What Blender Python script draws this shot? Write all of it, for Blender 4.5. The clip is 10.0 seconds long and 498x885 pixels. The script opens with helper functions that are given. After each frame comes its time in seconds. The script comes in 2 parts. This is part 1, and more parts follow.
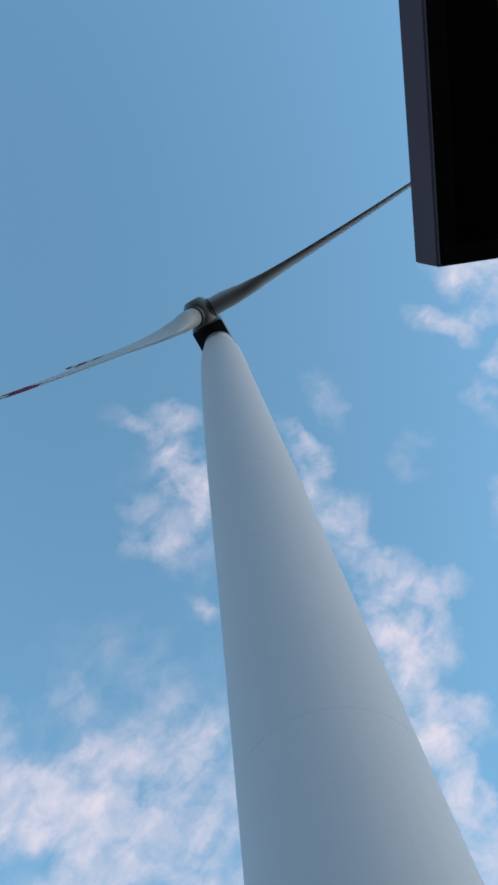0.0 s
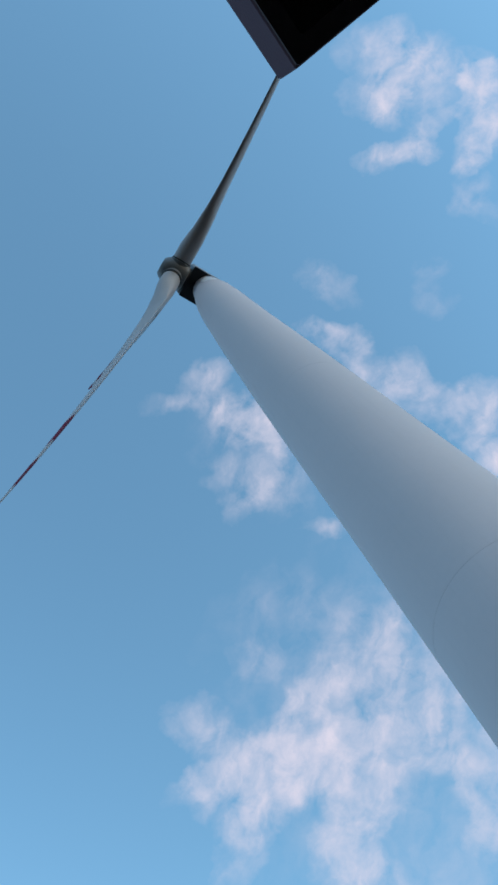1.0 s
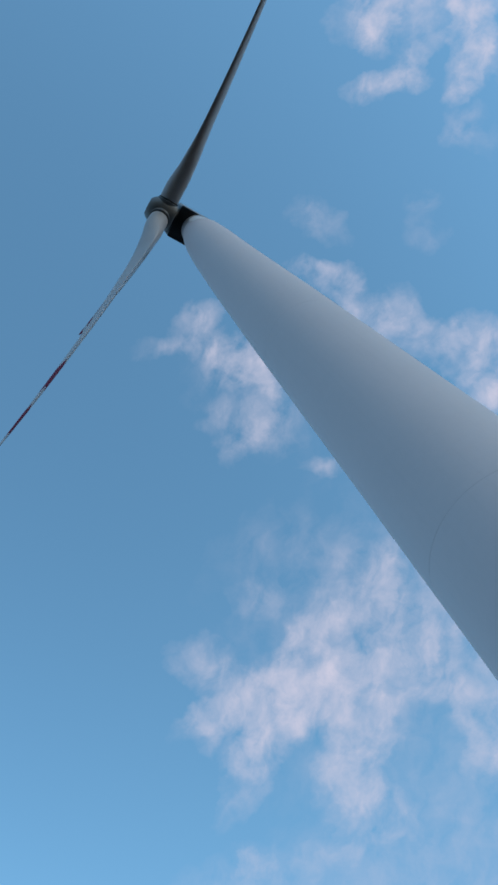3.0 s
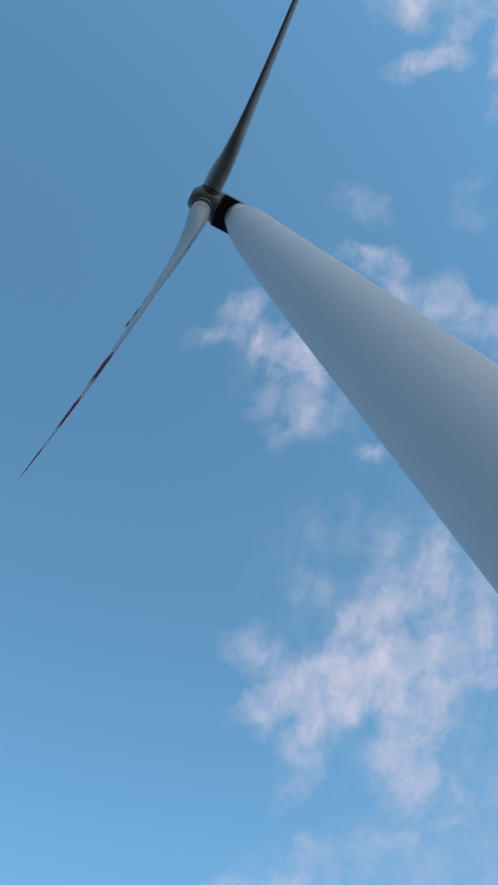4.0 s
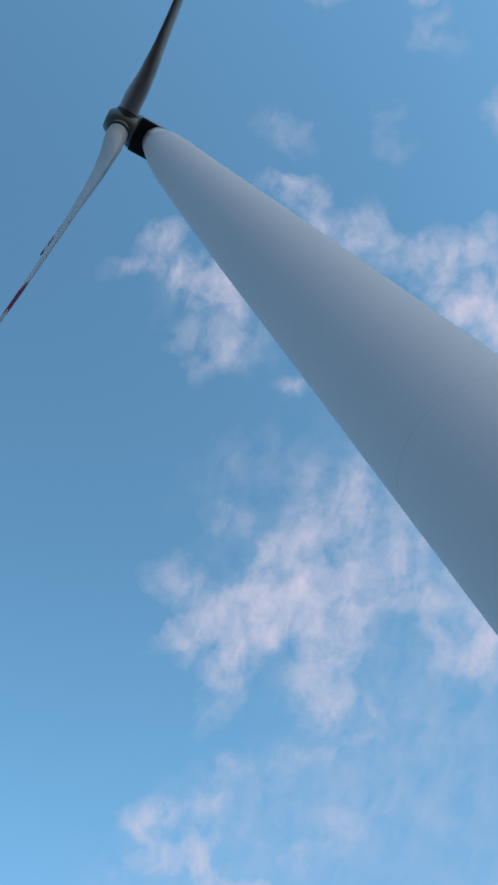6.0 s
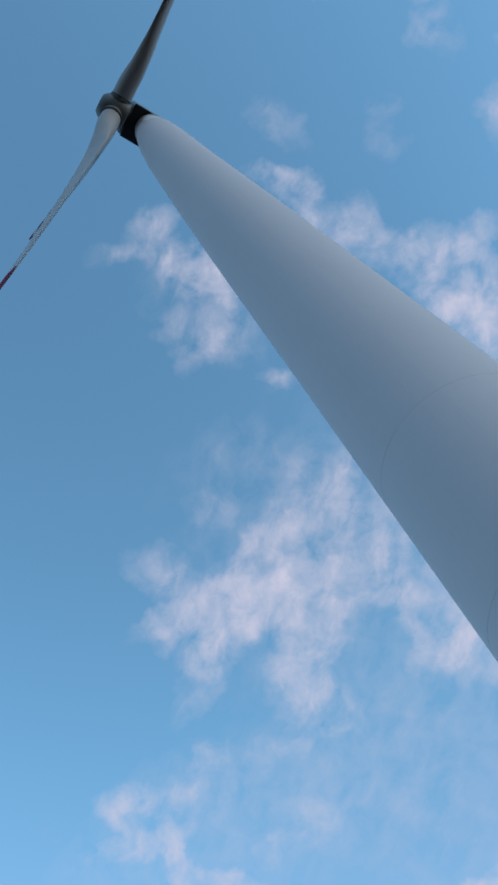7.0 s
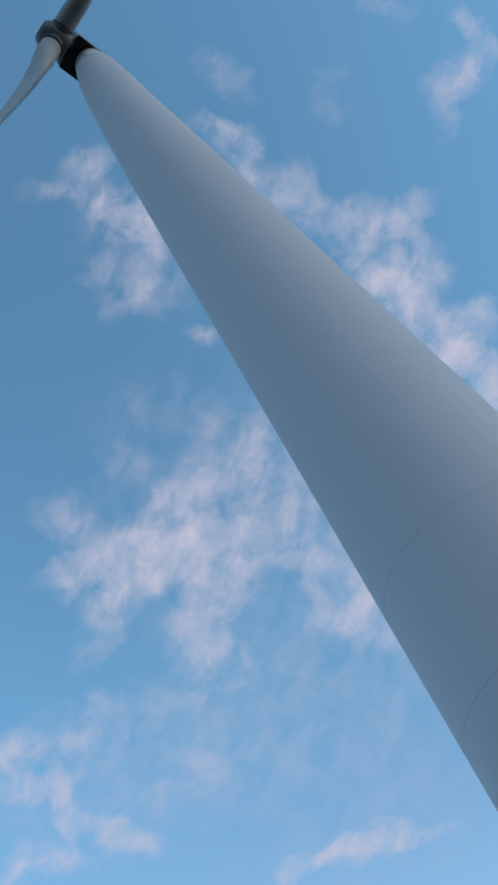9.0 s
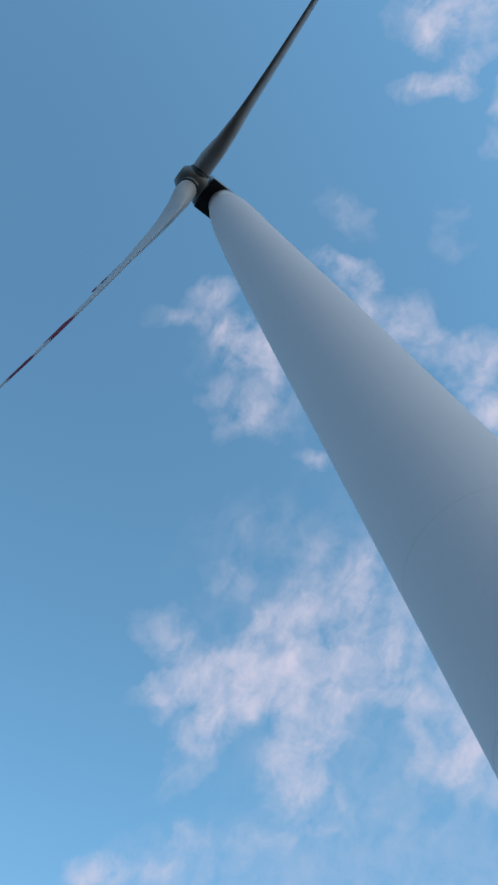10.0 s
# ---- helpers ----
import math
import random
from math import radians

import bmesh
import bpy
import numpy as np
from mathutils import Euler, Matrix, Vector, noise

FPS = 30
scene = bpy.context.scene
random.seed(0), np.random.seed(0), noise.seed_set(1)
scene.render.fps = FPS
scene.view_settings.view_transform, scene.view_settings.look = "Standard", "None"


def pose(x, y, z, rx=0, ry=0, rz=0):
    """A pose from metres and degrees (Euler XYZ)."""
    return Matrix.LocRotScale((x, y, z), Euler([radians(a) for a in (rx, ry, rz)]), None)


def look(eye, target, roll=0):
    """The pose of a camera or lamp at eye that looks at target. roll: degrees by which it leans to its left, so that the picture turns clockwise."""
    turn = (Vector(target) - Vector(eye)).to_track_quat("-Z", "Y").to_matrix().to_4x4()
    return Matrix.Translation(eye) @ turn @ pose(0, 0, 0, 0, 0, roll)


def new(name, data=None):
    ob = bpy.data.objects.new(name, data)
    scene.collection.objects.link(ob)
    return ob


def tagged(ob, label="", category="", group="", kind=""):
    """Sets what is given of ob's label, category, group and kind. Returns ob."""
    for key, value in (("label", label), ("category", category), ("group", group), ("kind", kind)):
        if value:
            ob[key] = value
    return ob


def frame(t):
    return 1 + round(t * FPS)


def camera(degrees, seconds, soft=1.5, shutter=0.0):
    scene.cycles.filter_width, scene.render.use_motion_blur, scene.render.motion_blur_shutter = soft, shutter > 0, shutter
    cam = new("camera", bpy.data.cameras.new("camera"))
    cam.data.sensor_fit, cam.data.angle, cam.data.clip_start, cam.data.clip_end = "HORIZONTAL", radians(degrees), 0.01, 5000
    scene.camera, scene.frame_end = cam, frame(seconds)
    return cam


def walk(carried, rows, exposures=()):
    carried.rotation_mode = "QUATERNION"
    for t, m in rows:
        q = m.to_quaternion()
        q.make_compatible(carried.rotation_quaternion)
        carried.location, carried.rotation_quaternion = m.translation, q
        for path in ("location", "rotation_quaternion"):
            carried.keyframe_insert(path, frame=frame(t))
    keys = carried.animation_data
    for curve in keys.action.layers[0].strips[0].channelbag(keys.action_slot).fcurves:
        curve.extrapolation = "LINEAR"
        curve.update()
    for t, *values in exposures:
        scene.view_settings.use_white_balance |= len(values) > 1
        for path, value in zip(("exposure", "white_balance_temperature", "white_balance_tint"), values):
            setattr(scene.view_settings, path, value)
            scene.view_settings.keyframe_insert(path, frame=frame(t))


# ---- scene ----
cam = camera(33.76, 10.0, soft=2.8, shutter=0.0)

# ---- the camera's way: a hand-held look up at the turbine, swinging and tilting on the spot ----
PATH = [
    (0.0, pose(-0.045, -20.943, 1.600, 160.41, 5.47, 13.60)),
    (0.2, pose(-0.035, -20.924, 1.600, 161.40, 4.93, 22.45)),
    (0.5, pose(-0.019, -20.889, 1.599, 161.14, 6.67, 32.72)),
    (0.7, pose(-0.010, -20.864, 1.597, 161.34, 8.08, 37.81)),
    (0.8, pose(-0.006, -20.851, 1.596, 161.12, 8.96, 39.69)),
    (1.0, pose(0.002, -20.829, 1.596, 160.08, 12.12, 43.33)),
    (1.1, pose(-0.003, -20.817, 1.596, 159.63, 12.85, 42.74)),
    (1.2, pose(-0.009, -20.806, 1.595, 158.95, 13.56, 42.72)),
    (1.3, pose(-0.015, -20.796, 1.596, 158.19, 14.19, 42.56)),
    (1.4, pose(-0.021, -20.788, 1.598, 157.11, 14.99, 42.50)),
    (1.5, pose(-0.027, -20.781, 1.600, 156.42, 15.18, 42.44)),
    (2.0, pose(-0.028, -20.781, 1.600, 156.36, 15.81, 43.50)),
    (2.5, pose(-0.028, -20.781, 1.600, 156.48, 16.32, 44.40)),
    (3.0, pose(-0.028, -20.781, 1.600, 156.32, 13.07, 44.71)),
    (3.2, pose(-0.028, -20.781, 1.600, 156.54, 10.96, 45.77)),
    (4.3, pose(-0.028, -20.781, 1.600, 155.40, 10.74, 47.15)),
    (4.5, pose(-0.028, -20.781, 1.600, 154.96, 11.93, 46.89)),
    (5.0, pose(-0.028, -20.781, 1.600, 152.24, 13.85, 45.86)),
    (5.5, pose(-0.028, -20.781, 1.600, 151.29, 15.22, 45.28)),
    (7.0, pose(-0.027, -20.780, 1.600, 149.68, 15.68, 42.96)),
    (7.5, pose(-0.029, -20.781, 1.600, 148.70, 16.19, 41.03)),
    (8.0, pose(-0.028, -20.780, 1.600, 146.54, 17.00, 38.12)),
    (8.5, pose(-0.028, -20.781, 1.600, 145.06, 17.88, 35.96)),
    (9.0, pose(-0.028, -20.780, 1.600, 144.62, 17.95, 35.54)),
    (9.3, pose(-0.028, -20.780, 1.600, 144.38, 17.68, 35.39)),
    (9.5, pose(-0.028, -20.781, 1.600, 144.64, 15.60, 36.73)),
    (9.7, pose(-0.028, -20.781, 1.600, 148.88, 13.23, 36.55)),
    (10.0, pose(-0.028, -20.781, 1.600, 153.48, 9.83, 36.69)),

]
EXPOSURES = [(0.0, 0.38, 7120, 11), (1.0, 0.35, 6950, 11), (1.5, 0.10, 6660, 10), (2.5, 0.11, 6600, 10), (4.5, 0.10, 6470, 9),
             (7.5, 0.08, 6550, 10), (8.5, -0.05, 6580, 10), (9.5, -0.04, 6480, 10), (10.0, 0.16, 6610, 10)]
walk(cam, PATH, EXPOSURES)

# ---- world: evening sky with thin broken cloud ----
SUN_ELEVATION, SUN_ROTATION = radians(16), radians(92)


def node(tree, kind, **values):
    made = tree.nodes.new(kind)
    for key, value in values.items():
        if key == "op":
            made.operation = value
        elif key == "inputs":
            for slot, v in value.items():
                if isinstance(v, bpy.types.NodeSocket):
                    tree.links.new(v, made.inputs[slot])
                else:
                    made.inputs[slot].default_value = v
    return made


SKY_MIDDLE = Vector((-0.2, 0.75, 1.0)).normalized()
SKY_RIGHT = (Vector((1, 0, 0)) - SKY_MIDDLE * SKY_MIDDLE.x).normalized()
SKY_DOWN = SKY_MIDDLE.cross(SKY_RIGHT)


def cloud_bank():
    """Patches of cloud on a flat chart of the sky that touches it at SKY_MIDDLE: place, half length, half width, turn in degrees, and thickness."""
    bank = []

    def puff(x, y, long, wide, turn, thick):
        bank.append((x, y, long, wide, turn, thick))

    # the large ragged cloud beside the tower
    puff(-0.169, 0.058, 0.114, 0.018, -23, 0.80), puff(-0.165, 0.056, 0.075, 0.025, -16, 0.80), puff(-0.088, 0.089, 0.067, 0.022, 7, 0.75), puff(-0.104, 0.103, 0.065, 0.024, 88, 0.75)
    puff(-0.146, 0.166, 0.064, 0.021, -22, 0.90), puff(-0.164, 0.204, 0.041, 0.015, 63, 0.70), puff(-0.211, 0.021, 0.058, 0.013, 10, 0.62), puff(-0.258, 0.021, 0.022, 0.010, 103, 0.40)
    puff(-0.205, -0.030, 0.040, 0.019, 68, 0.45), puff(-0.102, -0.046, 0.031, 0.014, 51, 0.26), puff(-0.050, 0.031, 0.039, 0.012, 16, 0.45), puff(0.007, 0.038, 0.057, 0.021, -10, 0.35)
    puff(0.023, 0.078, 0.078, 0.029, 84, 0.42), puff(-0.003, 0.132, 0.040, 0.017, 13, 0.45), puff(-0.182, 0.236, 0.026, 0.008, 56, 0.38), puff(-0.052, 0.105, 0.172, 0.076, 18, 0.20)
    puff(-0.021, -0.047, 0.093, 0.027, 45, 0.12)
    # its neighbour against the tower
    puff(-0.012, 0.176, 0.064, 0.015, 33, 0.45), puff(0.001, 0.242, 0.046, 0.019, 63, 0.75), puff(-0.019, 0.266, 0.037, 0.015, 1, 0.70), puff(0.012, 0.261, 0.083, 0.028, 94, 0.40)
    # soft patches behind the upper tower
    puff(0.084, -0.355, 0.032, 0.011, 27, 0.42), puff(0.034, -0.364, 0.040, 0.010, 36, 0.30), puff(0.074, -0.297, 0.053, 0.021, 78, 0.58), puff(0.087, -0.251, 0.058, 0.019, 84, 0.58)
    puff(0.041, -0.205, 0.054, 0.019, 50, 0.42), puff(0.012, -0.199, 0.029, 0.012, -6, 0.32), puff(0.064, -0.109, 0.022, 0.008, 46, 0.34), puff(0.059, -0.238, 0.099, 0.041, 84, 0.14)
    # patches on its other side
    puff(0.282, -0.346, 0.041, 0.015, 81, 0.32), puff(0.227, -0.309, 0.020, 0.008, 65, 0.45), puff(0.238, -0.271, 0.031, 0.014, 63, 0.75), puff(0.242, -0.224, 0.033, 0.014, 84, 0.45)
    puff(0.253, -0.166, 0.049, 0.019, 74, 0.65), puff(0.275, -0.185, 0.023, 0.014, 60, 0.36), puff(0.365, -0.227, 0.019, 0.014, 84, 0.18)
    # the long bank that runs down beside the tower
    puff(0.288, -0.077, 0.054, 0.019, 84, 0.65), puff(0.326, -0.086, 0.044, 0.015, 53, 0.65), puff(0.362, -0.075, 0.035, 0.012, 20, 0.45), puff(0.322, -0.031, 0.052, 0.022, 74, 0.85)
    puff(0.285, -0.013, 0.045, 0.017, 53, 0.85), puff(0.292, 0.033, 0.052, 0.019, 71, 0.90), puff(0.325, 0.065, 0.036, 0.011, 39, 0.55), puff(0.300, 0.120, 0.060, 0.020, 76, 0.95)
    puff(0.337, 0.112, 0.018, 0.010, 52, 0.60)
    # the foot of the bank
    puff(0.297, 0.099, 0.051, 0.019, 76, 0.90), puff(0.307, 0.174, 0.056, 0.017, 83, 0.85), puff(0.308, 0.242, 0.034, 0.016, 88, 0.65), puff(0.357, 0.092, 0.027, 0.011, 68, 0.35)
    # high patches
    puff(0.587, -0.519, 0.064, 0.029, 53, 0.70), puff(0.557, -0.485, 0.066, 0.025, 31, 0.80), puff(0.519, -0.462, 0.030, 0.015, 78, 0.60), puff(0.470, -0.414, 0.043, 0.013, 34, 0.80)
    puff(0.516, -0.411, 0.032, 0.011, -7, 0.70), puff(0.571, -0.416, 0.030, 0.012, 37, 0.40), puff(0.634, -0.413, 0.032, 0.015, 53, 0.75), puff(0.609, -0.388, 0.060, 0.018, 127, 0.80)
    puff(0.557, -0.349, 0.042, 0.015, -12, 0.72), puff(0.528, -0.334, 0.024, 0.010, 24, 0.50), puff(0.509, -0.286, 0.043, 0.018, 99, 0.22), puff(0.603, -0.323, 0.042, 0.015, 111, 0.26)
    puff(0.391, -0.259, 0.022, 0.014, 73, 0.20)
    # small patches past them
    puff(0.562, -0.187, 0.033, 0.011, 90, 0.80), puff(0.518, -0.166, 0.039, 0.017, 16, 0.70), puff(0.471, -0.148, 0.034, 0.013, 120, 0.30), puff(0.490, -0.287, 0.026, 0.014, 95, 0.26)
    # thin wisps low in the sky
    puff(-0.422, 0.134, 0.029, 0.014, 33, 0.62), puff(-0.445, 0.187, 0.052, 0.010, 24, 0.72), puff(-0.425, 0.225, 0.043, 0.009, 116, 0.90), puff(-0.379, 0.173, 0.028, 0.009, 29, 0.45)
    puff(-0.317, 0.172, 0.023, 0.008, 31, 0.45), puff(-0.391, 0.302, 0.037, 0.012, 66, 0.80), puff(-0.384, 0.284, 0.017, 0.006, 58, 0.50), puff(-0.477, 0.274, 0.040, 0.010, 45, 0.60)
    puff(-0.513, 0.259, 0.030, 0.009, 24, 0.60), puff(-0.328, 0.291, 0.021, 0.008, -17, 0.28), puff(-0.271, 0.303, 0.046, 0.017, 4, 0.26), puff(-0.421, 0.227, 0.147, 0.068, 35, 0.17)
    puff(-0.367, 0.169, 0.084, 0.027, 29, 0.20), puff(-0.415, 0.268, 0.039, 0.009, 85, 0.40), puff(-0.443, 0.163, 0.033, 0.008, 74, 0.40), puff(-0.229, 0.224, 0.039, 0.011, 29, 0.24)
    # a thin veil low beside the tower
    puff(-0.109, 0.286, 0.189, 0.089, 19, 0.17), puff(0.011, 0.007, 0.179, 0.079, 27, 0.10)
    # another, lower
    puff(-0.139, 0.441, 0.175, 0.090, 28, 0.13), puff(-0.263, 0.260, 0.108, 0.048, 27, 0.10)
    # a streak nearer the horizon
    puff(-0.234, 0.481, 0.049, 0.010, 11, 0.90), puff(-0.182, 0.504, 0.047, 0.011, 23, 1.00), puff(-0.138, 0.512, 0.029, 0.011, 23, 1.00), puff(-0.107, 0.534, 0.035, 0.006, 30, 0.65)
    return bank


def build_world():
    world = bpy.data.worlds.new("evening_sky")
    scene.world = world
    world.use_nodes = True
    tree = world.node_tree
    tree.nodes.clear()
    out = node(tree, "ShaderNodeOutputWorld")
    geo = node(tree, "ShaderNodeTexCoord")
    way = geo.outputs["Generated"]
    sky = tree.nodes.new("ShaderNodeTexSky")
    sky.sky_type, sky.sun_disc = "NISHITA", False
    sky.sun_elevation, sky.sun_rotation = SUN_ELEVATION, SUN_ROTATION
    sky.air_density, sky.dust_density, sky.ozone_density = 1.0, 0.4, 1.0
    split = node(tree, "ShaderNodeSeparateXYZ", inputs={0: way})
    # clear blue overhead, dimmed to dull lilac at the unseen horizon to shade the turbine
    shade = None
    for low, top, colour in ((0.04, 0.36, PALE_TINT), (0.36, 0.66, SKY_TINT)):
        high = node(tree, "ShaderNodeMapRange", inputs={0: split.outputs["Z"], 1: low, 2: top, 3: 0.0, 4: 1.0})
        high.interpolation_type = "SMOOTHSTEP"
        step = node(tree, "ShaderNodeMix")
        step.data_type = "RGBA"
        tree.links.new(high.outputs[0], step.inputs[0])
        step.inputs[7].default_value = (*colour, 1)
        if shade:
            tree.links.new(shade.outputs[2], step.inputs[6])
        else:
            step.inputs[6].default_value = (*HORIZON_DIM, 1)
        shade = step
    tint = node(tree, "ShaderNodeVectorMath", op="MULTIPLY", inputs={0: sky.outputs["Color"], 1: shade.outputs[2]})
    # the chart of the sky
    ahead = node(tree, "ShaderNodeVectorMath", op="DOT_PRODUCT", inputs={0: way, 1: SKY_MIDDLE})
    over = node(tree, "ShaderNodeMath", op="MAXIMUM", inputs={0: ahead.outputs["Value"], 1: 0.05})
    along = node(tree, "ShaderNodeVectorMath", op="DOT_PRODUCT", inputs={0: way, 1: SKY_RIGHT})
    down = node(tree, "ShaderNodeVectorMath", op="DOT_PRODUCT", inputs={0: way, 1: SKY_DOWN})
    chart_x = node(tree, "ShaderNodeMath", op="DIVIDE", inputs={0: along.outputs["Value"], 1: over.outputs[0]})
    chart_y = node(tree, "ShaderNodeMath", op="DIVIDE", inputs={0: down.outputs["Value"], 1: over.outputs[0]})
    chart = node(tree, "ShaderNodeCombineXYZ", inputs={0: chart_x.outputs[0], 1: chart_y.outputs[0]}).outputs[0]
    # ragged outlines: the chart is pushed about by noise of many sizes
    push = node(tree, "ShaderNodeTexNoise", inputs={"Vector": chart, "Scale": 16.0, "Detail": 7.0, "Roughness": 0.6})
    push2 = node(tree, "ShaderNodeVectorMath", op="SUBTRACT", inputs={0: push.outputs["Color"], 1: (0.5, 0.5, 0.5)})
    push3 = node(tree, "ShaderNodeVectorMath", op="MULTIPLY", inputs={0: push2.outputs[0], 1: (CLOUD_PUSH, CLOUD_PUSH, 0.0)})
    bent = node(tree, "ShaderNodeVectorMath", op="ADD", inputs={0: chart, 1: push3.outputs[0]}).outputs[0]
    total = None
    for x, y, long, wide, turn, thick in cloud_bank():
        spot = node(tree, "ShaderNodeMapping", inputs={"Vector": bent, "Location": (x, y, 0), "Rotation": (0, 0, radians(turn)), "Scale": (long * 1.5, wide * 2.0, 1.0)})
        spot.vector_type = "TEXTURE"
        fade = node(tree, "ShaderNodeTexGradient", inputs={0: spot.outputs[0]})
        fade.gradient_type = "SPHERICAL"
        total = node(tree, "ShaderNodeMath", op="MULTIPLY_ADD", inputs={0: fade.outputs["Fac"], 1: thick * 1.15, 2: total or 0.0}).outputs[0]
    # streaks that run with the wind, and curls across them
    stretch = node(tree, "ShaderNodeMapping", inputs={"Vector": bent, "Rotation": (0, 0, radians(-26)), "Scale": (2.1, 0.85, 1.0)})
    stretch.vector_type = "TEXTURE"
    streaks = node(tree, "ShaderNodeTexNoise", inputs={"Vector": stretch.outputs[0], "Scale": 28.0, "Detail": 8.0, "Roughness": 0.56})
    curls = node(tree, "ShaderNodeTexNoise", inputs={"Vector": chart, "Scale": 24.0, "Detail": 9.0, "Roughness": 0.58, "Distortion": 0.4})
    broad = node(tree, "ShaderNodeMath", op="MULTIPLY_ADD", inputs={0: streaks.outputs["Fac"], 1: 0.5, 2: -0.5})
    both = node(tree, "ShaderNodeMath", op="MULTIPLY_ADD", inputs={0: curls.outputs["Fac"], 1: 0.5, 2: broad.outputs[0]})
    # patches that lie over one another thicken ever more slowly
    less = node(tree, "ShaderNodeMath", op="MULTIPLY", inputs={0: total, 1: -1.15})
    clear = node(tree, "ShaderNodeMath", op="EXPONENT", inputs={0: less.outputs[0]})
    dense = node(tree, "ShaderNodeMath", op="SUBTRACT", inputs={0: 1.0, 1: clear.outputs[0]})
    # the noise eats into them from their thin rims
    near = node(tree, "ShaderNodeMapRange", inputs={0: dense.outputs[0], 1: 0.0, 2: 0.55, 3: 0.0, 4: CLOUD_BITE})
    eaten = node(tree, "ShaderNodeMath", op="MULTIPLY_ADD", inputs={0: both.outputs[0], 1: near.outputs[0], 2: dense.outputs[0]})
    cover = node(tree, "ShaderNodeMapRange", inputs={0: eaten.outputs[0], 1: 0.04, 2: 1.30, 3: 0.0, 4: 0.92})
    white = node(tree, "ShaderNodeRGB")
    white.outputs[0].default_value = (*CLOUD_COLOUR, 1)
    blend = node(tree, "ShaderNodeMix")
    blend.data_type = "RGBA"
    tree.links.new(cover.outputs[0], blend.inputs[0])
    tree.links.new(tint.outputs[0], blend.inputs[6])
    tree.links.new(white.outputs[0], blend.inputs[7])
    back = node(tree, "ShaderNodeBackground", inputs={"Color": blend.outputs[2], "Strength": SKY_STRENGTH})
    tree.links.new(back.outputs[0], out.inputs["Surface"])


SKY_STRENGTH = 0.14
SKY_TINT = (1.30, 1.98, 2.08)
PALE_TINT = (1.37, 1.70, 1.83)
HORIZON_DIM = (0.34, 0.34, 0.42)
CLOUD_COLOUR = (4.20, 4.14, 5.10)
CLOUD_PUSH, CLOUD_BITE = 0.07, 3.5
build_world()

sun = new("sun", bpy.data.lights.new("sun", "SUN"))
sun.data.energy, sun.data.angle, sun.data.color = 0.10, radians(20), (1.0, 0.82, 0.64)
SUN_WAY = Vector((math.sin(SUN_ROTATION) * math.cos(SUN_ELEVATION), math.cos(SUN_ROTATION) * math.cos(SUN_ELEVATION), math.sin(SUN_ELEVATION)))
sun.matrix_world = look(SUN_WAY * 200, (0, 0, 0))


# ---- materials ----
def material(name, colour, rough=0.5, metal=0.0, grain=8.0, spread=0.06, large=0.3, bump=0.0, bump_scale=60.0, streak=0.0, gleam=0.5):
    """A painted or raw surface: its colour wanders at two sizes, gloss wanders with it, and fine relief."""
    mat = bpy.data.materials.new(name)
    mat.use_nodes = True
    tree = mat.node_tree
    bsdf = tree.nodes["Principled BSDF"]
    pos = node(tree, "ShaderNodeTexCoord").outputs["Object"]
    big = node(tree, "ShaderNodeTexNoise", inputs={"Vector": pos, "Scale": large, "Detail": 4.0, "Roughness": 0.55})
    small = node(tree, "ShaderNodeTexNoise", inputs={"Vector": pos, "Scale": grain, "Detail": 6.0, "Roughness": 0.65})
    both = node(tree, "ShaderNodeMath", op="ADD", inputs={0: big.outputs["Fac"], 1: small.outputs["Fac"]})
    level = node(tree, "ShaderNodeMapRange", inputs={0: both.outputs[0], 1: 0.6, 2: 1.4, 3: 1 - spread, 4: 1 + spread})
    value = level.outputs[0]
    if streak:
        long = node(tree, "ShaderNodeMapping", inputs={"Vector": pos, "Scale": (3.0, 3.0, 0.05)})
        run = node(tree, "ShaderNodeTexNoise", inputs={"Vector": long.outputs[0], "Scale": 1.2, "Detail": 5.0, "Roughness": 0.7})
        drip = node(tree, "ShaderNodeMapRange", inputs={0: run.outputs["Fac"], 1: 0.52, 2: 0.78, 3: 1.0, 4: 1.0 - streak})
        value = node(tree, "ShaderNodeMath", op="MULTIPLY", inputs={0: value, 1: drip.outputs[0]}).outputs[0]
    tone = node(tree, "ShaderNodeVectorMath", op="SCALE", inputs={0: colour, "Scale": value})
    tree.links.new(tone.outputs[0], bsdf.inputs["Base Color"])
    gloss = node(tree, "ShaderNodeMapRange", inputs={0: small.outputs["Fac"], 1: 0.3, 2: 0.7, 3: max(rough - 0.06, 0.02), 4: min(rough + 0.06, 1)})
    tree.links.new(gloss.outputs[0], bsdf.inputs["Roughness"])
    bsdf.inputs["Metallic"].default_value = metal
    bsdf.inputs["Specular IOR Level"].default_value = gleam
    if bump:
        relief = node(tree, "ShaderNodeTexNoise", inputs={"Vector": pos, "Scale": bump_scale, "Detail": 4.0})
        lift = node(tree, "ShaderNodeBump", inputs={"Height": relief.outputs["Fac"], "Strength": bump, "Distance": 0.01})
        tree.links.new(lift.outputs[0], bsdf.inputs["Normal"])
    return mat


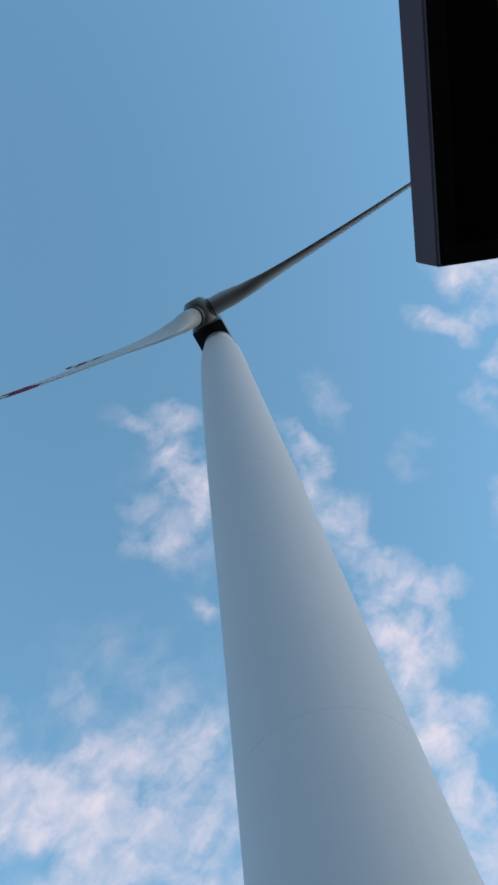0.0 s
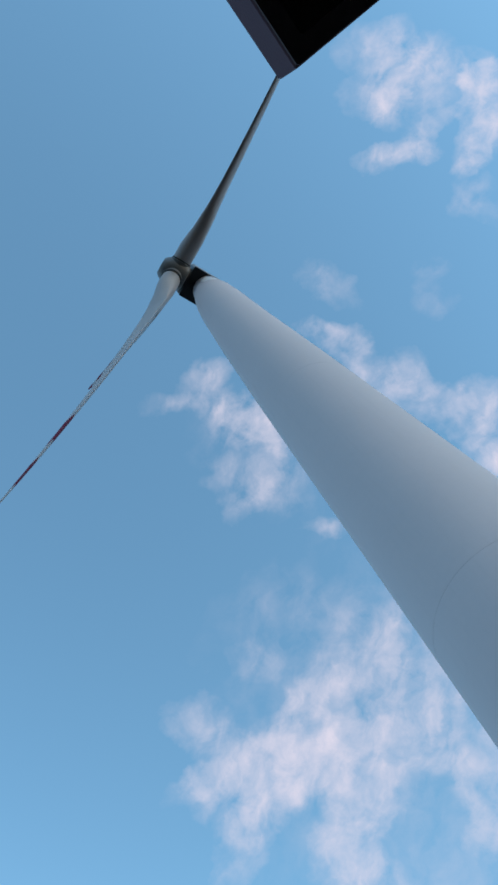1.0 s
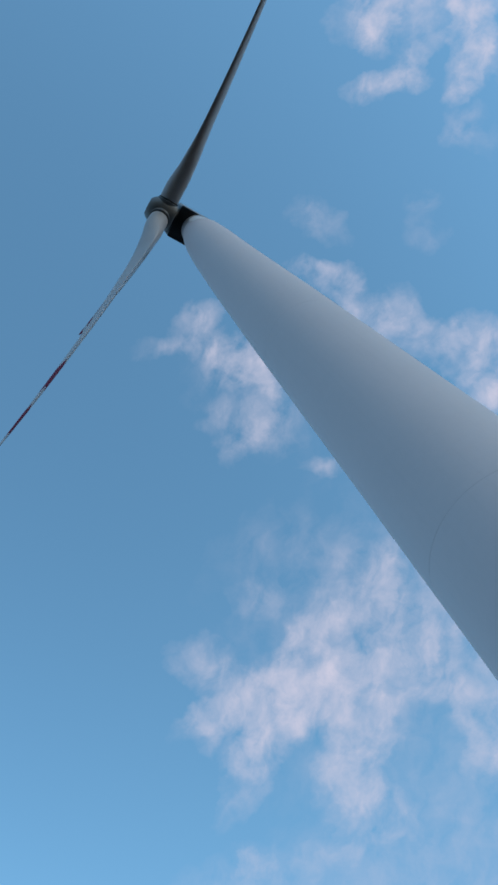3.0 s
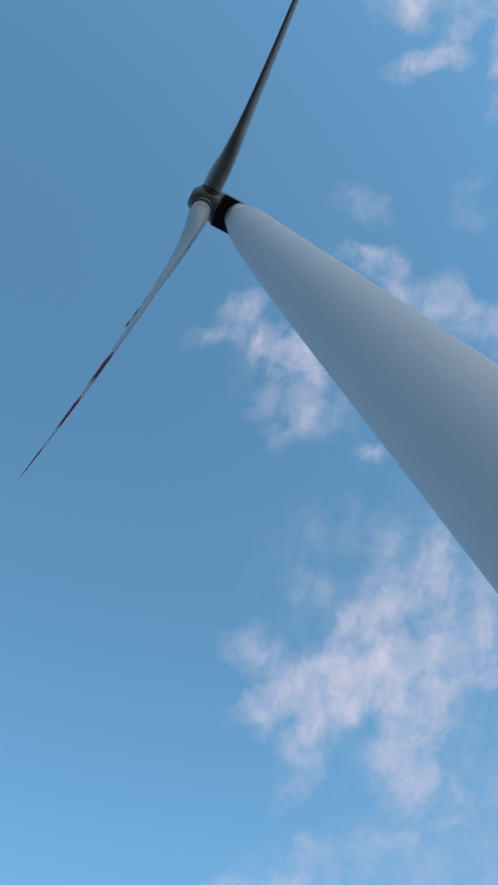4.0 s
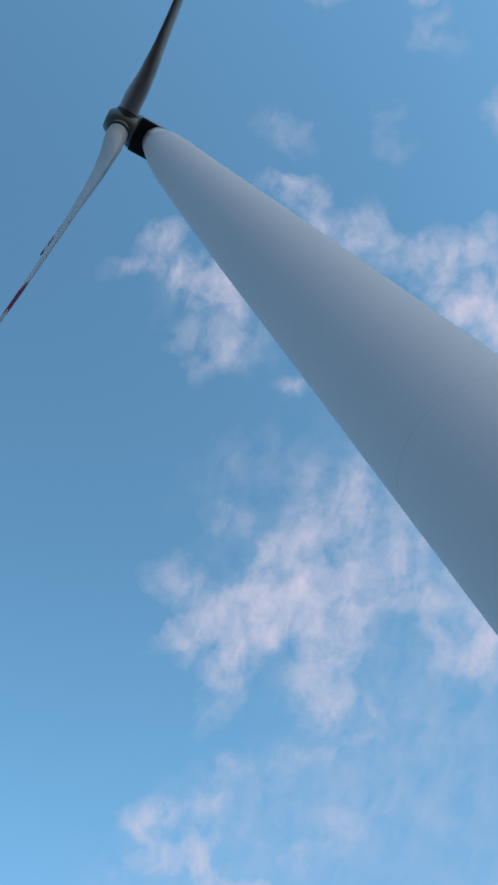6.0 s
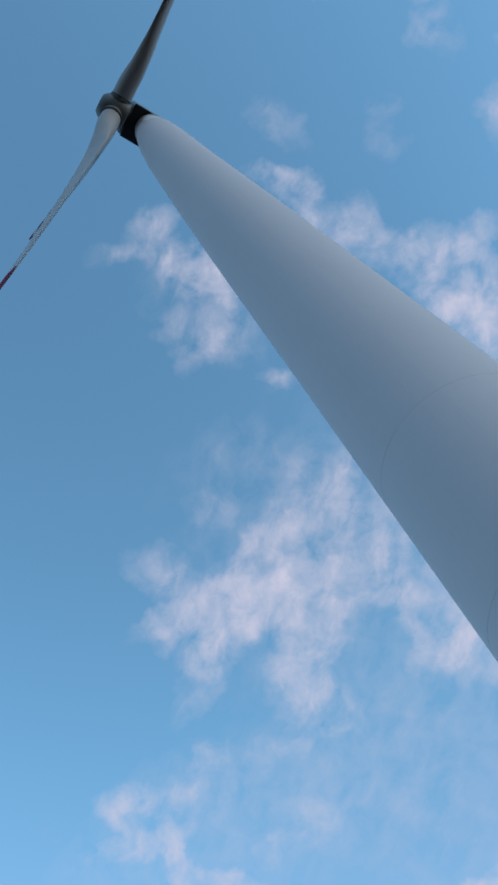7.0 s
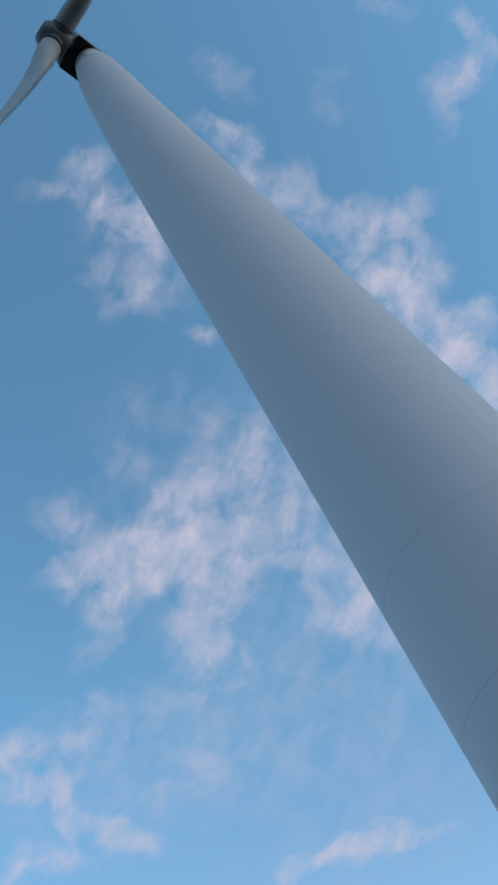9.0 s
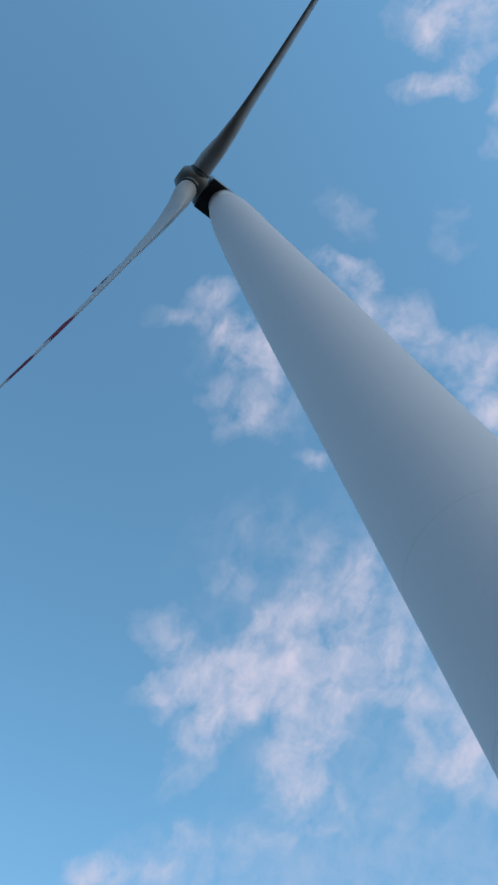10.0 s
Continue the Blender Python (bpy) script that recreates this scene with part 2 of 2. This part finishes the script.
def fibreglass(name, colour):
    """A weathered sheet that lets some daylight through."""
    mat = material(name, colour, 0.7, grain=55.0, spread=0.28, large=9.0, bump=0.3, bump_scale=120.0)
    tree = mat.node_tree
    bsdf, out = tree.nodes["Principled BSDF"], tree.nodes["Material Output"]
    glow = node(tree, "ShaderNodeBsdfTranslucent", inputs={"Color": bsdf.inputs["Base Color"].links[0].from_socket})
    mix = node(tree, "ShaderNodeMixShader", inputs={0: 0.8, 1: bsdf.outputs[0], 2: glow.outputs[0]})
    tree.links.new(mix.outputs[0], out.inputs["Surface"])
    return mat


TOWER_PAINT = material("tower_paint", (0.745, 0.665, 0.675), 0.55, grain=2.5, spread=0.03, large=0.15, bump=0.03, bump_scale=8.0, streak=0.03)
NECK_TONE = material("neck_tone", (0.50, 0.505, 0.56), 0.5, grain=3.0, spread=0.06, large=0.5)
PALE_PATCH = material("pale_patch_grey", (0.87, 0.85, 0.86), 0.45, grain=4.0, spread=0.05, large=0.8)
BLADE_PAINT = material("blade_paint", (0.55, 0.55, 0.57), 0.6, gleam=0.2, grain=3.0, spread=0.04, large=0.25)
RED_PAINT = material("red_paint", (0.23, 0.018, 0.055), 0.7, gleam=0.1, grain=3.0, spread=0.10, large=0.4)
# darker than the white housing and hub: their shade is put into the colour
NACELLE_SHADED = material("nacelle_paint_shaded", (0.20, 0.215, 0.225), 0.5, grain=2.0, spread=0.05, large=0.4)
SEAL = material("dark_seal", (0.03, 0.032, 0.036), 0.6, grain=10.0, spread=0.15)
# near-black because the shade below the nacelle is put into this colour
UNDERSIDE_SHADE = material("nacelle_underside_shade", (0.035, 0.040, 0.046), 0.55, grain=4.0, spread=0.15)
JOINT = material("joint_grey", (0.56, 0.51, 0.52), 0.6, grain=10.0, spread=0.15)
FASCIA = material("slate_fascia", (0.106, 0.062, 0.078), 0.85, gleam=0.15, grain=40.0, spread=0.12, large=3.0, bump=0.08, bump_scale=150.0)
LIP = material("brown_lip", (0.075, 0.052, 0.052), 0.8, gleam=0.15, grain=50.0, spread=0.25, large=4.0, bump=0.05, bump_scale=180.0)
BLACK_TRIM = material("black_trim", (0.030, 0.022, 0.019), 0.8, gleam=0.1, grain=60.0, spread=0.2, large=4.0, bump=0.05, bump_scale=200.0)
BROWN_RIM = material("rim_brown", (0.30, 0.17, 0.10), 0.85, gleam=0.1, grain=60.0, spread=0.3, large=5.0)
SOFFIT = fibreglass("pale_fibreglass", (0.86, 0.67, 0.49))
PLASTER = material("plaster", (0.5, 0.48, 0.44), 0.85, grain=30.0, spread=0.08, large=1.0, bump=0.15, bump_scale=90.0)
# unseen ground, kept near-black so that little light bounces up onto the undersides
DIM_GROUND = material("dim_ground", (0.016, 0.014, 0.012), 0.95, gleam=0.0, grain=3.0, spread=0.45, large=0.05, bump=0.4, bump_scale=25.0)


# ---- mesh helpers ----
def part(name, bm, mat, parent=None, label="", smooth=True):
    """Links a bmesh as one mesh object under a thing or a part."""
    mesh = bpy.data.meshes.new(name)
    bmesh.ops.recalc_face_normals(bm, faces=bm.faces)
    bm.to_mesh(mesh)
    bm.free()
    mesh.materials.append(mat)
    if smooth:
        mesh.polygons.foreach_set("use_smooth", [True] * len(mesh.polygons))
        mesh.set_sharp_from_angle(angle=radians(35))
    ob = new(name, mesh)
    if parent:
        ob.parent = parent
    if label:
        ob["label"] = label
    return ob


def thing(name, label, category, **tags):
    return tagged(new(name), label, category, **tags)


def rings(bm, loops, closed=(True, True)):
    """Skins a row of loops of equally many points."""
    rows = [[bm.verts.new(p) for p in loop] for loop in loops]
    for a, b in zip(rows, rows[1:]):
        for i in range(len(a)):
            bm.faces.new((a[i], a[(i + 1) % len(a)], b[(i + 1) % len(b)], b[i]))
    if closed[0]:
        bm.faces.new(rows[0][::-1])
    if closed[1]:
        bm.faces.new(rows[-1])
    return bm


def lathe(profile, count=96, frame_of=None):
    """A round body from (radius, height) pairs, about z or about the given matrix's z."""
    loops = []
    for r, z in profile:
        loop = [Vector((r * math.cos(2 * math.pi * i / count), r * math.sin(2 * math.pi * i / count), z)) for i in range(count)]
        loops.append([frame_of @ p for p in loop] if frame_of else loop)
    return rings(bmesh.new(), loops)


def rounded_box(size, middle, bevel, segments=3):
    bm = bmesh.new()
    bmesh.ops.create_cube(bm, size=1.0, matrix=Matrix.Translation(middle) @ Matrix.Diagonal((*size, 1)))
    if bevel:
        bmesh.ops.bevel(bm, geom=bm.edges[:], offset=bevel, segments=segments, profile=0.5, affect="EDGES")
    return bm


# ---- ground ----
def build_ground():
    bm = bmesh.new()
    count, rows = 96, []
    for r in (0.5, 6, 15, 30, 60, 120, 300, 800, 2000, 4500):
        rows.append([(r * math.cos(2 * math.pi * i / count), r * math.sin(2 * math.pi * i / count),
                      0.0 if r < 40 else 0.6 * noise.noise((r * math.cos(2 * math.pi * i / count) / 90, r * math.sin(2 * math.pi * i / count) / 90, 0))) for i in range(count)])
    rings(bm, rows, (True, False))
    ground = part("ground", bm, DIM_GROUND)
    tagged(ground, "flat unseen ground round the turbine, near-black to keep undersides dark", "ground", kind="structure")


build_ground()

# ---- wind turbine ----
TOP = 90.4                       # where the tower ends under the nacelle
RADII = [(0.0, 3.67), (31.4, 3.17), (52.6, 2.865), (69.6, 2.53), (79.8, 2.32), (84.5, 2.13), (87.3, 1.93), (88.3, 1.70), (TOP, 1.64)]
JOINTS = [11.5, 16.0, 23.45, 47.4]
NECK = 87.6
HUB = Vector((-0.98, -3.76, 91.24))
YAW, TILT = radians(-14.63), radians(10.55)
AXIS = Vector((math.sin(YAW) * math.cos(TILT), -math.cos(YAW) * math.cos(TILT), math.sin(TILT)))
SIDE = Vector((math.cos(YAW), math.sin(YAW), 0))
RISE = -AXIS.cross(SIDE) if AXIS.cross(SIDE).z < 0 else AXIS.cross(SIDE)
BLADE = 43.87


def radius_at(z):
    for (a, ra), (b, rb) in zip(RADII, RADII[1:]):
        if z <= b:
            return ra + (rb - ra) * (z - a) / (b - a)
    return RADII[-1][1]


turbine = thing("wind_turbine", "tall white three-bladed wind turbine with red-banded blade tips", "wind turbine")


def lean(z):
    """The slender top stands a little aside of the base's middle."""
    return 0.24 * max(0.0, (z - 66) / 24) ** 1.5


def build_tower():
    cuts = [0.0, *JOINTS, NECK, TOP]
    for low, high in zip(cuts, cuts[1:]):
        inner = [z for z, _ in RADII if low + 0.5 < z < high - 0.5]
        steps = sorted({*inner, *[low + (high - low) * k / 6 for k in range(1, 6)]})
        gap = 0.003
        profile = [(radius_at(low) - 0.012, low + gap), (radius_at(low), low + gap + 0.006)]
        profile += [(radius_at(z), z) for z in steps]
        profile += [(radius_at(high), high - gap - 0.006), (radius_at(high) - 0.012, high - gap)]
        bm = lathe(profile, 128)
        for v in bm.verts:
            v.co.x += lean(v.co.z)
        part("tower_section" if low < NECK else "tower_neck", bm, TOWER_PAINT if low < NECK else NECK_TONE, turbine)
    for z in JOINTS:
        r = radius_at(z) - 0.004
        part("flange_joint", lathe([(r - 0.2, z - 0.02), (r, z - 0.02), (r, z + 0.02), (r - 0.2, z + 0.02)], 128), JOINT, turbine, "thin dark flange joint")
    r = RADII[-1][1]
    part("yaw_collar", lathe([(r - 0.1, TOP - 0.02), (r + 0.02, TOP), (r + 0.02, TOP + 0.22), (r - 0.1, TOP + 0.24)], 96, Matrix.Translation((lean(TOP), 0, 0))), SEAL, turbine, "dark yaw bearing collar")


build_tower()


def build_pale_patch(low, high, start, end):
    """A paler patch with a rounded outline that lies on the tower's skin."""
    bm = bmesh.new()
    rows, steps = 10, 12
    grid = []
    for i in range(rows + 1):
        k = i / rows
        half = math.sqrt(max(0.0, 1 - (2 * k - 1) ** 4)) * 0.5 + 0.04
        z = low + (high - low) * k
        row = []
        for j in range(steps + 1):
            a = (start + end) / 2 + (end - start) * half * (2 * j / steps - 1) + 0.06 * math.sin(9 * k)
            r = radius_at(z) + 0.005
            row.append(bm.verts.new((lean(z) + r * math.cos(a), r * math.sin(a), z)))
        grid.append(row)
    for a, b in zip(grid, grid[1:]):
        for j in range(steps):
            bm.faces.new((a[j], a[j + 1], b[j + 1], b[j]))
    patch_ob = part("pale_patch", bm, PALE_PATCH, turbine, "paler patch on the tower's skin")
    patch_ob.modifiers.new("thickness", "SOLIDIFY").thickness = 0.004


build_pale_patch(85.6, 89.7, radians(-84), radians(-36))


def build_nacelle():
    # its own frame: x across, y back along the shaft, z up
    back = Vector((-math.sin(YAW), math.cos(YAW), 0))
    frame_of = Matrix((Vector((SIDE.x, back.x, 0)), Vector((SIDE.y, back.y, 0)), Vector((0, 0, 1)))).to_4x4()
    start = HUB + back * 1.40 + SIDE * 0.06
    base = Matrix.Translation((start.x, start.y, TOP + 0.2)) @ frame_of
    half, high, long = 1.80, 3.4, 9.0
    loops = []
    for y, grow, lift in ((0.0, 0.90, 0.0), (0.25, 1.0, 0.0), (6.5, 1.0, 0.0), (long, 0.88, 0.5)):
        w, h = half * grow, high * (0.5 + 0.5 * grow)
        outline = [(-w, 0.06 + lift), (-w + 0.06, lift), (w - 0.06, lift), (w, 0.06 + lift), (w, h - 0.5), (w - 0.15, h - 0.15), (w - 0.5, h), (-w + 0.5, h), (-w + 0.15, h - 0.15), (-w, h - 0.5)]
        loops.append([base @ Vector((x, y, z)) for x, z in outline])
    body = part("nacelle", rings(bmesh.new(), loops), NACELLE_SHADED, turbine, "white nacelle housing with its shade put into the grey")
    pan = rounded_box((half * 2 - 0.04, 6.6, 0.10), (0, 3.32, -0.045), 0.03, 2)
    bmesh.ops.transform(pan, matrix=base, verts=pan.verts)
    part("shaded_underside", pan, UNDERSIDE_SHADE, body, "underside panel with its shade put into the dark colour")


build_nacelle()


def build_hub():
    m = Matrix.Translation(HUB) @ AXIS.to_track_quat("Z", "Y").to_matrix().to_4x4()
    profile = [(1.15, -1.35), (1.38, -1.25), (1.52, -0.9), (1.56, -0.3), (1.54, 0.35), (1.44, 0.9), (1.22, 1.35), (0.95, 1.62), (0.88, 1.68), (0.3, 1.72)]
    hub = part("hub", lathe(profile, 48, m), NACELLE_SHADED, turbine, "rounded rotor hub with its shade put into the grey")
    part("hub_seal", lathe([(1.0, -1.5), (1.12, -1.5), (1.12, -1.3), (1.0, -1.3)], 48, m), SEAL, hub)


build_hub()


def airfoil(chord, thick, roundness, count=28):
    """A section in its own plane: x from the leading edge backwards about the pitch axis, y towards the suction side."""
    points = []
    for i in range(count):
        a = 2 * math.pi * i / count
        x = 0.5 + 0.5 * math.cos(a)
        yt = 0.035 * x + 5 * (0.2969 * math.sqrt(max(x, 0)) - 0.126 * x - 0.3516 * x ** 2 + 0.2843 * x ** 3 - 0.1036 * x ** 4)
        wing = ((x - 0.32) * chord, (yt * thick * (1 if a < math.pi else -0.35) + 0.02 * math.sin(math.pi * x)) * chord)
        disc = (0.5 * math.cos(a) * chord, 0.5 * math.sin(a) * chord)
        points.append((disc[0] * roundness + wing[0] * (1 - roundness), disc[1] * roundness + wing[1] * (1 - roundness)))
    return points


def blade_shape(s):
    """Chord, relative thickness, roundness and twist along the blade, s from 0 at the hub to 1 at the tip."""
    table = [(0.03, 2.05, 1.0, 1.0, 16), (0.07, 2.06, 1.0, 1.0, 16), (0.12, 2.40, 0.64, 0.42, 14), (0.19, 2.90, 0.38, 0.05, 11.5), (0.25, 2.85, 0.31, 0, 9),
             (0.40, 2.50, 0.25, 0, 6), (0.60, 1.95, 0.22, 0, 3), (0.80, 1.38, 0.22, 0, 1), (0.93, 0.92, 0.18, 0, 0), (0.985, 0.55, 0.16, 0, 0), (1.0, 0.10, 0.16, 0, 0)]
    for a, b in zip(table, table[1:]):
        if s <= b[0]:
            k = (s - a[0]) / (b[0] - a[0])
            k = min(max(k, 0), 1)
            return [p + (q - p) * k for p, q in zip(a[1:], b[1:])]
    return list(table[-1][1:])


def build_blade(turn):
    out = RISE * math.cos(turn) + SIDE * math.sin(turn)
    ahead = -RISE * math.sin(turn) + SIDE * math.cos(turn)

    def loop(s):
        chord, thick, roundness, twist = blade_shape(s)
        b = radians(twist + PITCH)
        lead = ahead * math.cos(b) + AXIS * math.sin(b)
        suction = ahead * math.sin(b) - AXIS * math.cos(b)
        middle = HUB + out * (BLADE * s) + AXIS * (BLADE * math.tan(radians(3.7)) * s ** 1.7)
        return [middle - lead * x + suction * y for x, y in airfoil(chord, thick, roundness)]

    def stretch(a, b):
        n = max(2, round((b - a) * 60))
        return rings(bmesh.new(), [loop(a + (b - a) * k / n) for k in range(n + 1)])

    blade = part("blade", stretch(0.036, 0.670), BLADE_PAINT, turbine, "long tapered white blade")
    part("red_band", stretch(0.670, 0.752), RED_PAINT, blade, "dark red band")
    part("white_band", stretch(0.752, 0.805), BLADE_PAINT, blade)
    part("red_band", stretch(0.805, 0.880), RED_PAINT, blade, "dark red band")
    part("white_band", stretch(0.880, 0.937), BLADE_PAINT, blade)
    part("red_tip", stretch(0.937, 1.0), RED_PAINT, blade, "dark red tip")
    m = Matrix.Translation(HUB) @ out.to_track_quat("Z", "Y").to_matrix().to_4x4()
    part("root_collar", lathe([(0.9, 1.0), (1.17, 1.02), (1.17, 1.42), (1.13, 1.45), (0.9, 1.46)], 40, m), NACELLE_SHADED, blade)
    part("root_seal", lathe([(0.9, 1.45), (1.09, 1.46), (1.09, 1.58), (0.9, 1.59)], 40, m), SEAL, blade, "dark root seal")


PITCH = 10.0
for turn in (326.2, 86.2, 206.2):
    build_blade(radians(turn))


# ---- hut whose flat roof hangs over the camera's corner of the yard ----
def build_hut():
    hut = thing("roadside_hut", "small plastered hut with a dark overhanging flat roof", "hut")
    place = Matrix.Translation((0.348, -20.657, 2.96)) @ Matrix.Rotation(radians(5.7), 4, "Z")   # the roof's lower corner
    wide, long, tall = 3.2, 4.0, 0.136

    def put(name, bm, mat, parent, label=""):
        bmesh.ops.transform(bm, matrix=place, verts=bm.verts)
        return part(name, bm, mat, parent, label)

    # the roof's own frame: x away from the camera's side, y forwards (the corner is the origin), z up
    def plan(inset):
        a = inset
        return [(a + 0.0, -0.003 - a), (a + 0.004, -a), (wide - a, 0.02 - a), (wide - a, -long + a), (a, -long + a)]

    fascia = rings(bmesh.new(), [[(x, y + z * 0.07, z) for x, y in plan(i)] for z, i in ((0.03, 0.10), (0.004, 0.10), (0.004, 0.003), (0.008, 0.0), (tall - 0.004, 0.0), (tall, 0.004), (tall, 0.10), (0.03, 0.10))], (False, False))
    roof = put("roof", fascia, FASCIA, hut, "dark slate-grey roof edge")

    # black frame below the roof with a round-cornered opening
    open_x, open_y, r = 0.116, -0.094, 0.028
    bm = bmesh.new()
    outer = plan(0.034)
    hole = [(open_x, open_y - r)]
    hole += [(open_x + r - r * math.cos(a), open_y - r + r * math.sin(a)) for a in (0.3, 0.7, 1.1, 1.4)]
    hole += [(open_x + r, open_y), (wide - 0.15, open_y), (wide - 0.15, -long + 0.15), (open_x, -long + 0.15)]
    low = [[bm.verts.new((x, y, z)) for x, y in outer] for z in (0.0, 0.02)]
    high = [[bm.verts.new((x, y, z)) for x, y in hole] for z in (0.0, 0.02)]
    for ring_of in (low, high):
        for i in range(len(ring_of[0])):
            j = (i + 1) % len(ring_of[0])
            bm.faces.new((ring_of[0][i], ring_of[0][j], ring_of[1][j], ring_of[1][i]))
    for k in (0, 1):
        edges = []
        for ring_of in (low[k], high[k]):
            for i in range(len(ring_of)):
                edges.append(bm.edges.get((ring_of[i], ring_of[(i + 1) % len(ring_of)])))
        bmesh.ops.triangle_fill(bm, use_beauty=True, edges=edges)
    lip = rings(bmesh.new(), [[(x, y, z) for x, y in plan(i)] for z, i in ((0.010, 0.0335), (-0.003, 0.0335), (-0.004, 0.003), (0.010, 0.003))], (False, False))
    put("drip_lip", lip, LIP, roof, "dark brown drip edge")
    put("soffit_frame", bm, BLACK_TRIM, roof, "black underside frame")
    # a brown rim that stands up round the opening
    brown_rim = rings(bmesh.new(), [[(x + (0.012 * g if x > 1 else -0.012 * g), y + (0.012 * g if y > -1 else -0.012 * g), z) for x, y in hole] for z, g in ((0.038, 0.2), (0.038, -1.3), (0.044, -1.2), (0.044, 0.2))], (False, False))
    put("brown_rim", brown_rim, BROWN_RIM, roof, "brown rim round the skylight")
    put("skylight_sheet", rounded_box((wide - 0.12, long - 0.12, 0.02), (wide / 2, -long / 2 - 0.02, 0.055), 0.004, 1), SOFFIT, roof, "pale weathered fibreglass skylight sheet")
    # walls under the roof, back from its edge
    x0, x1, y0, y1, t = 1.5, wide - 0.3, -long + 0.4, -0.9, 0.18
    for name, size, middle in (("wall", (t, y1 - y0, 2.93), (x0 + t / 2, (y0 + y1) / 2, -1.475)), ("wall", (t, y1 - y0, 2.93), (x1 - t / 2, (y0 + y1) / 2, -1.475)),
                               ("wall", (x1 - x0 - 2 * t, t, 2.93), ((x0 + x1) / 2, y1 - t / 2, -1.475)), ("wall", (x1 - x0 - 2 * t, t, 2.93), ((x0 + x1) / 2, y0 + t / 2, -1.475))):
        put(name, rounded_box(size, middle, 0.01, 1), PLASTER, hut)


build_hut()
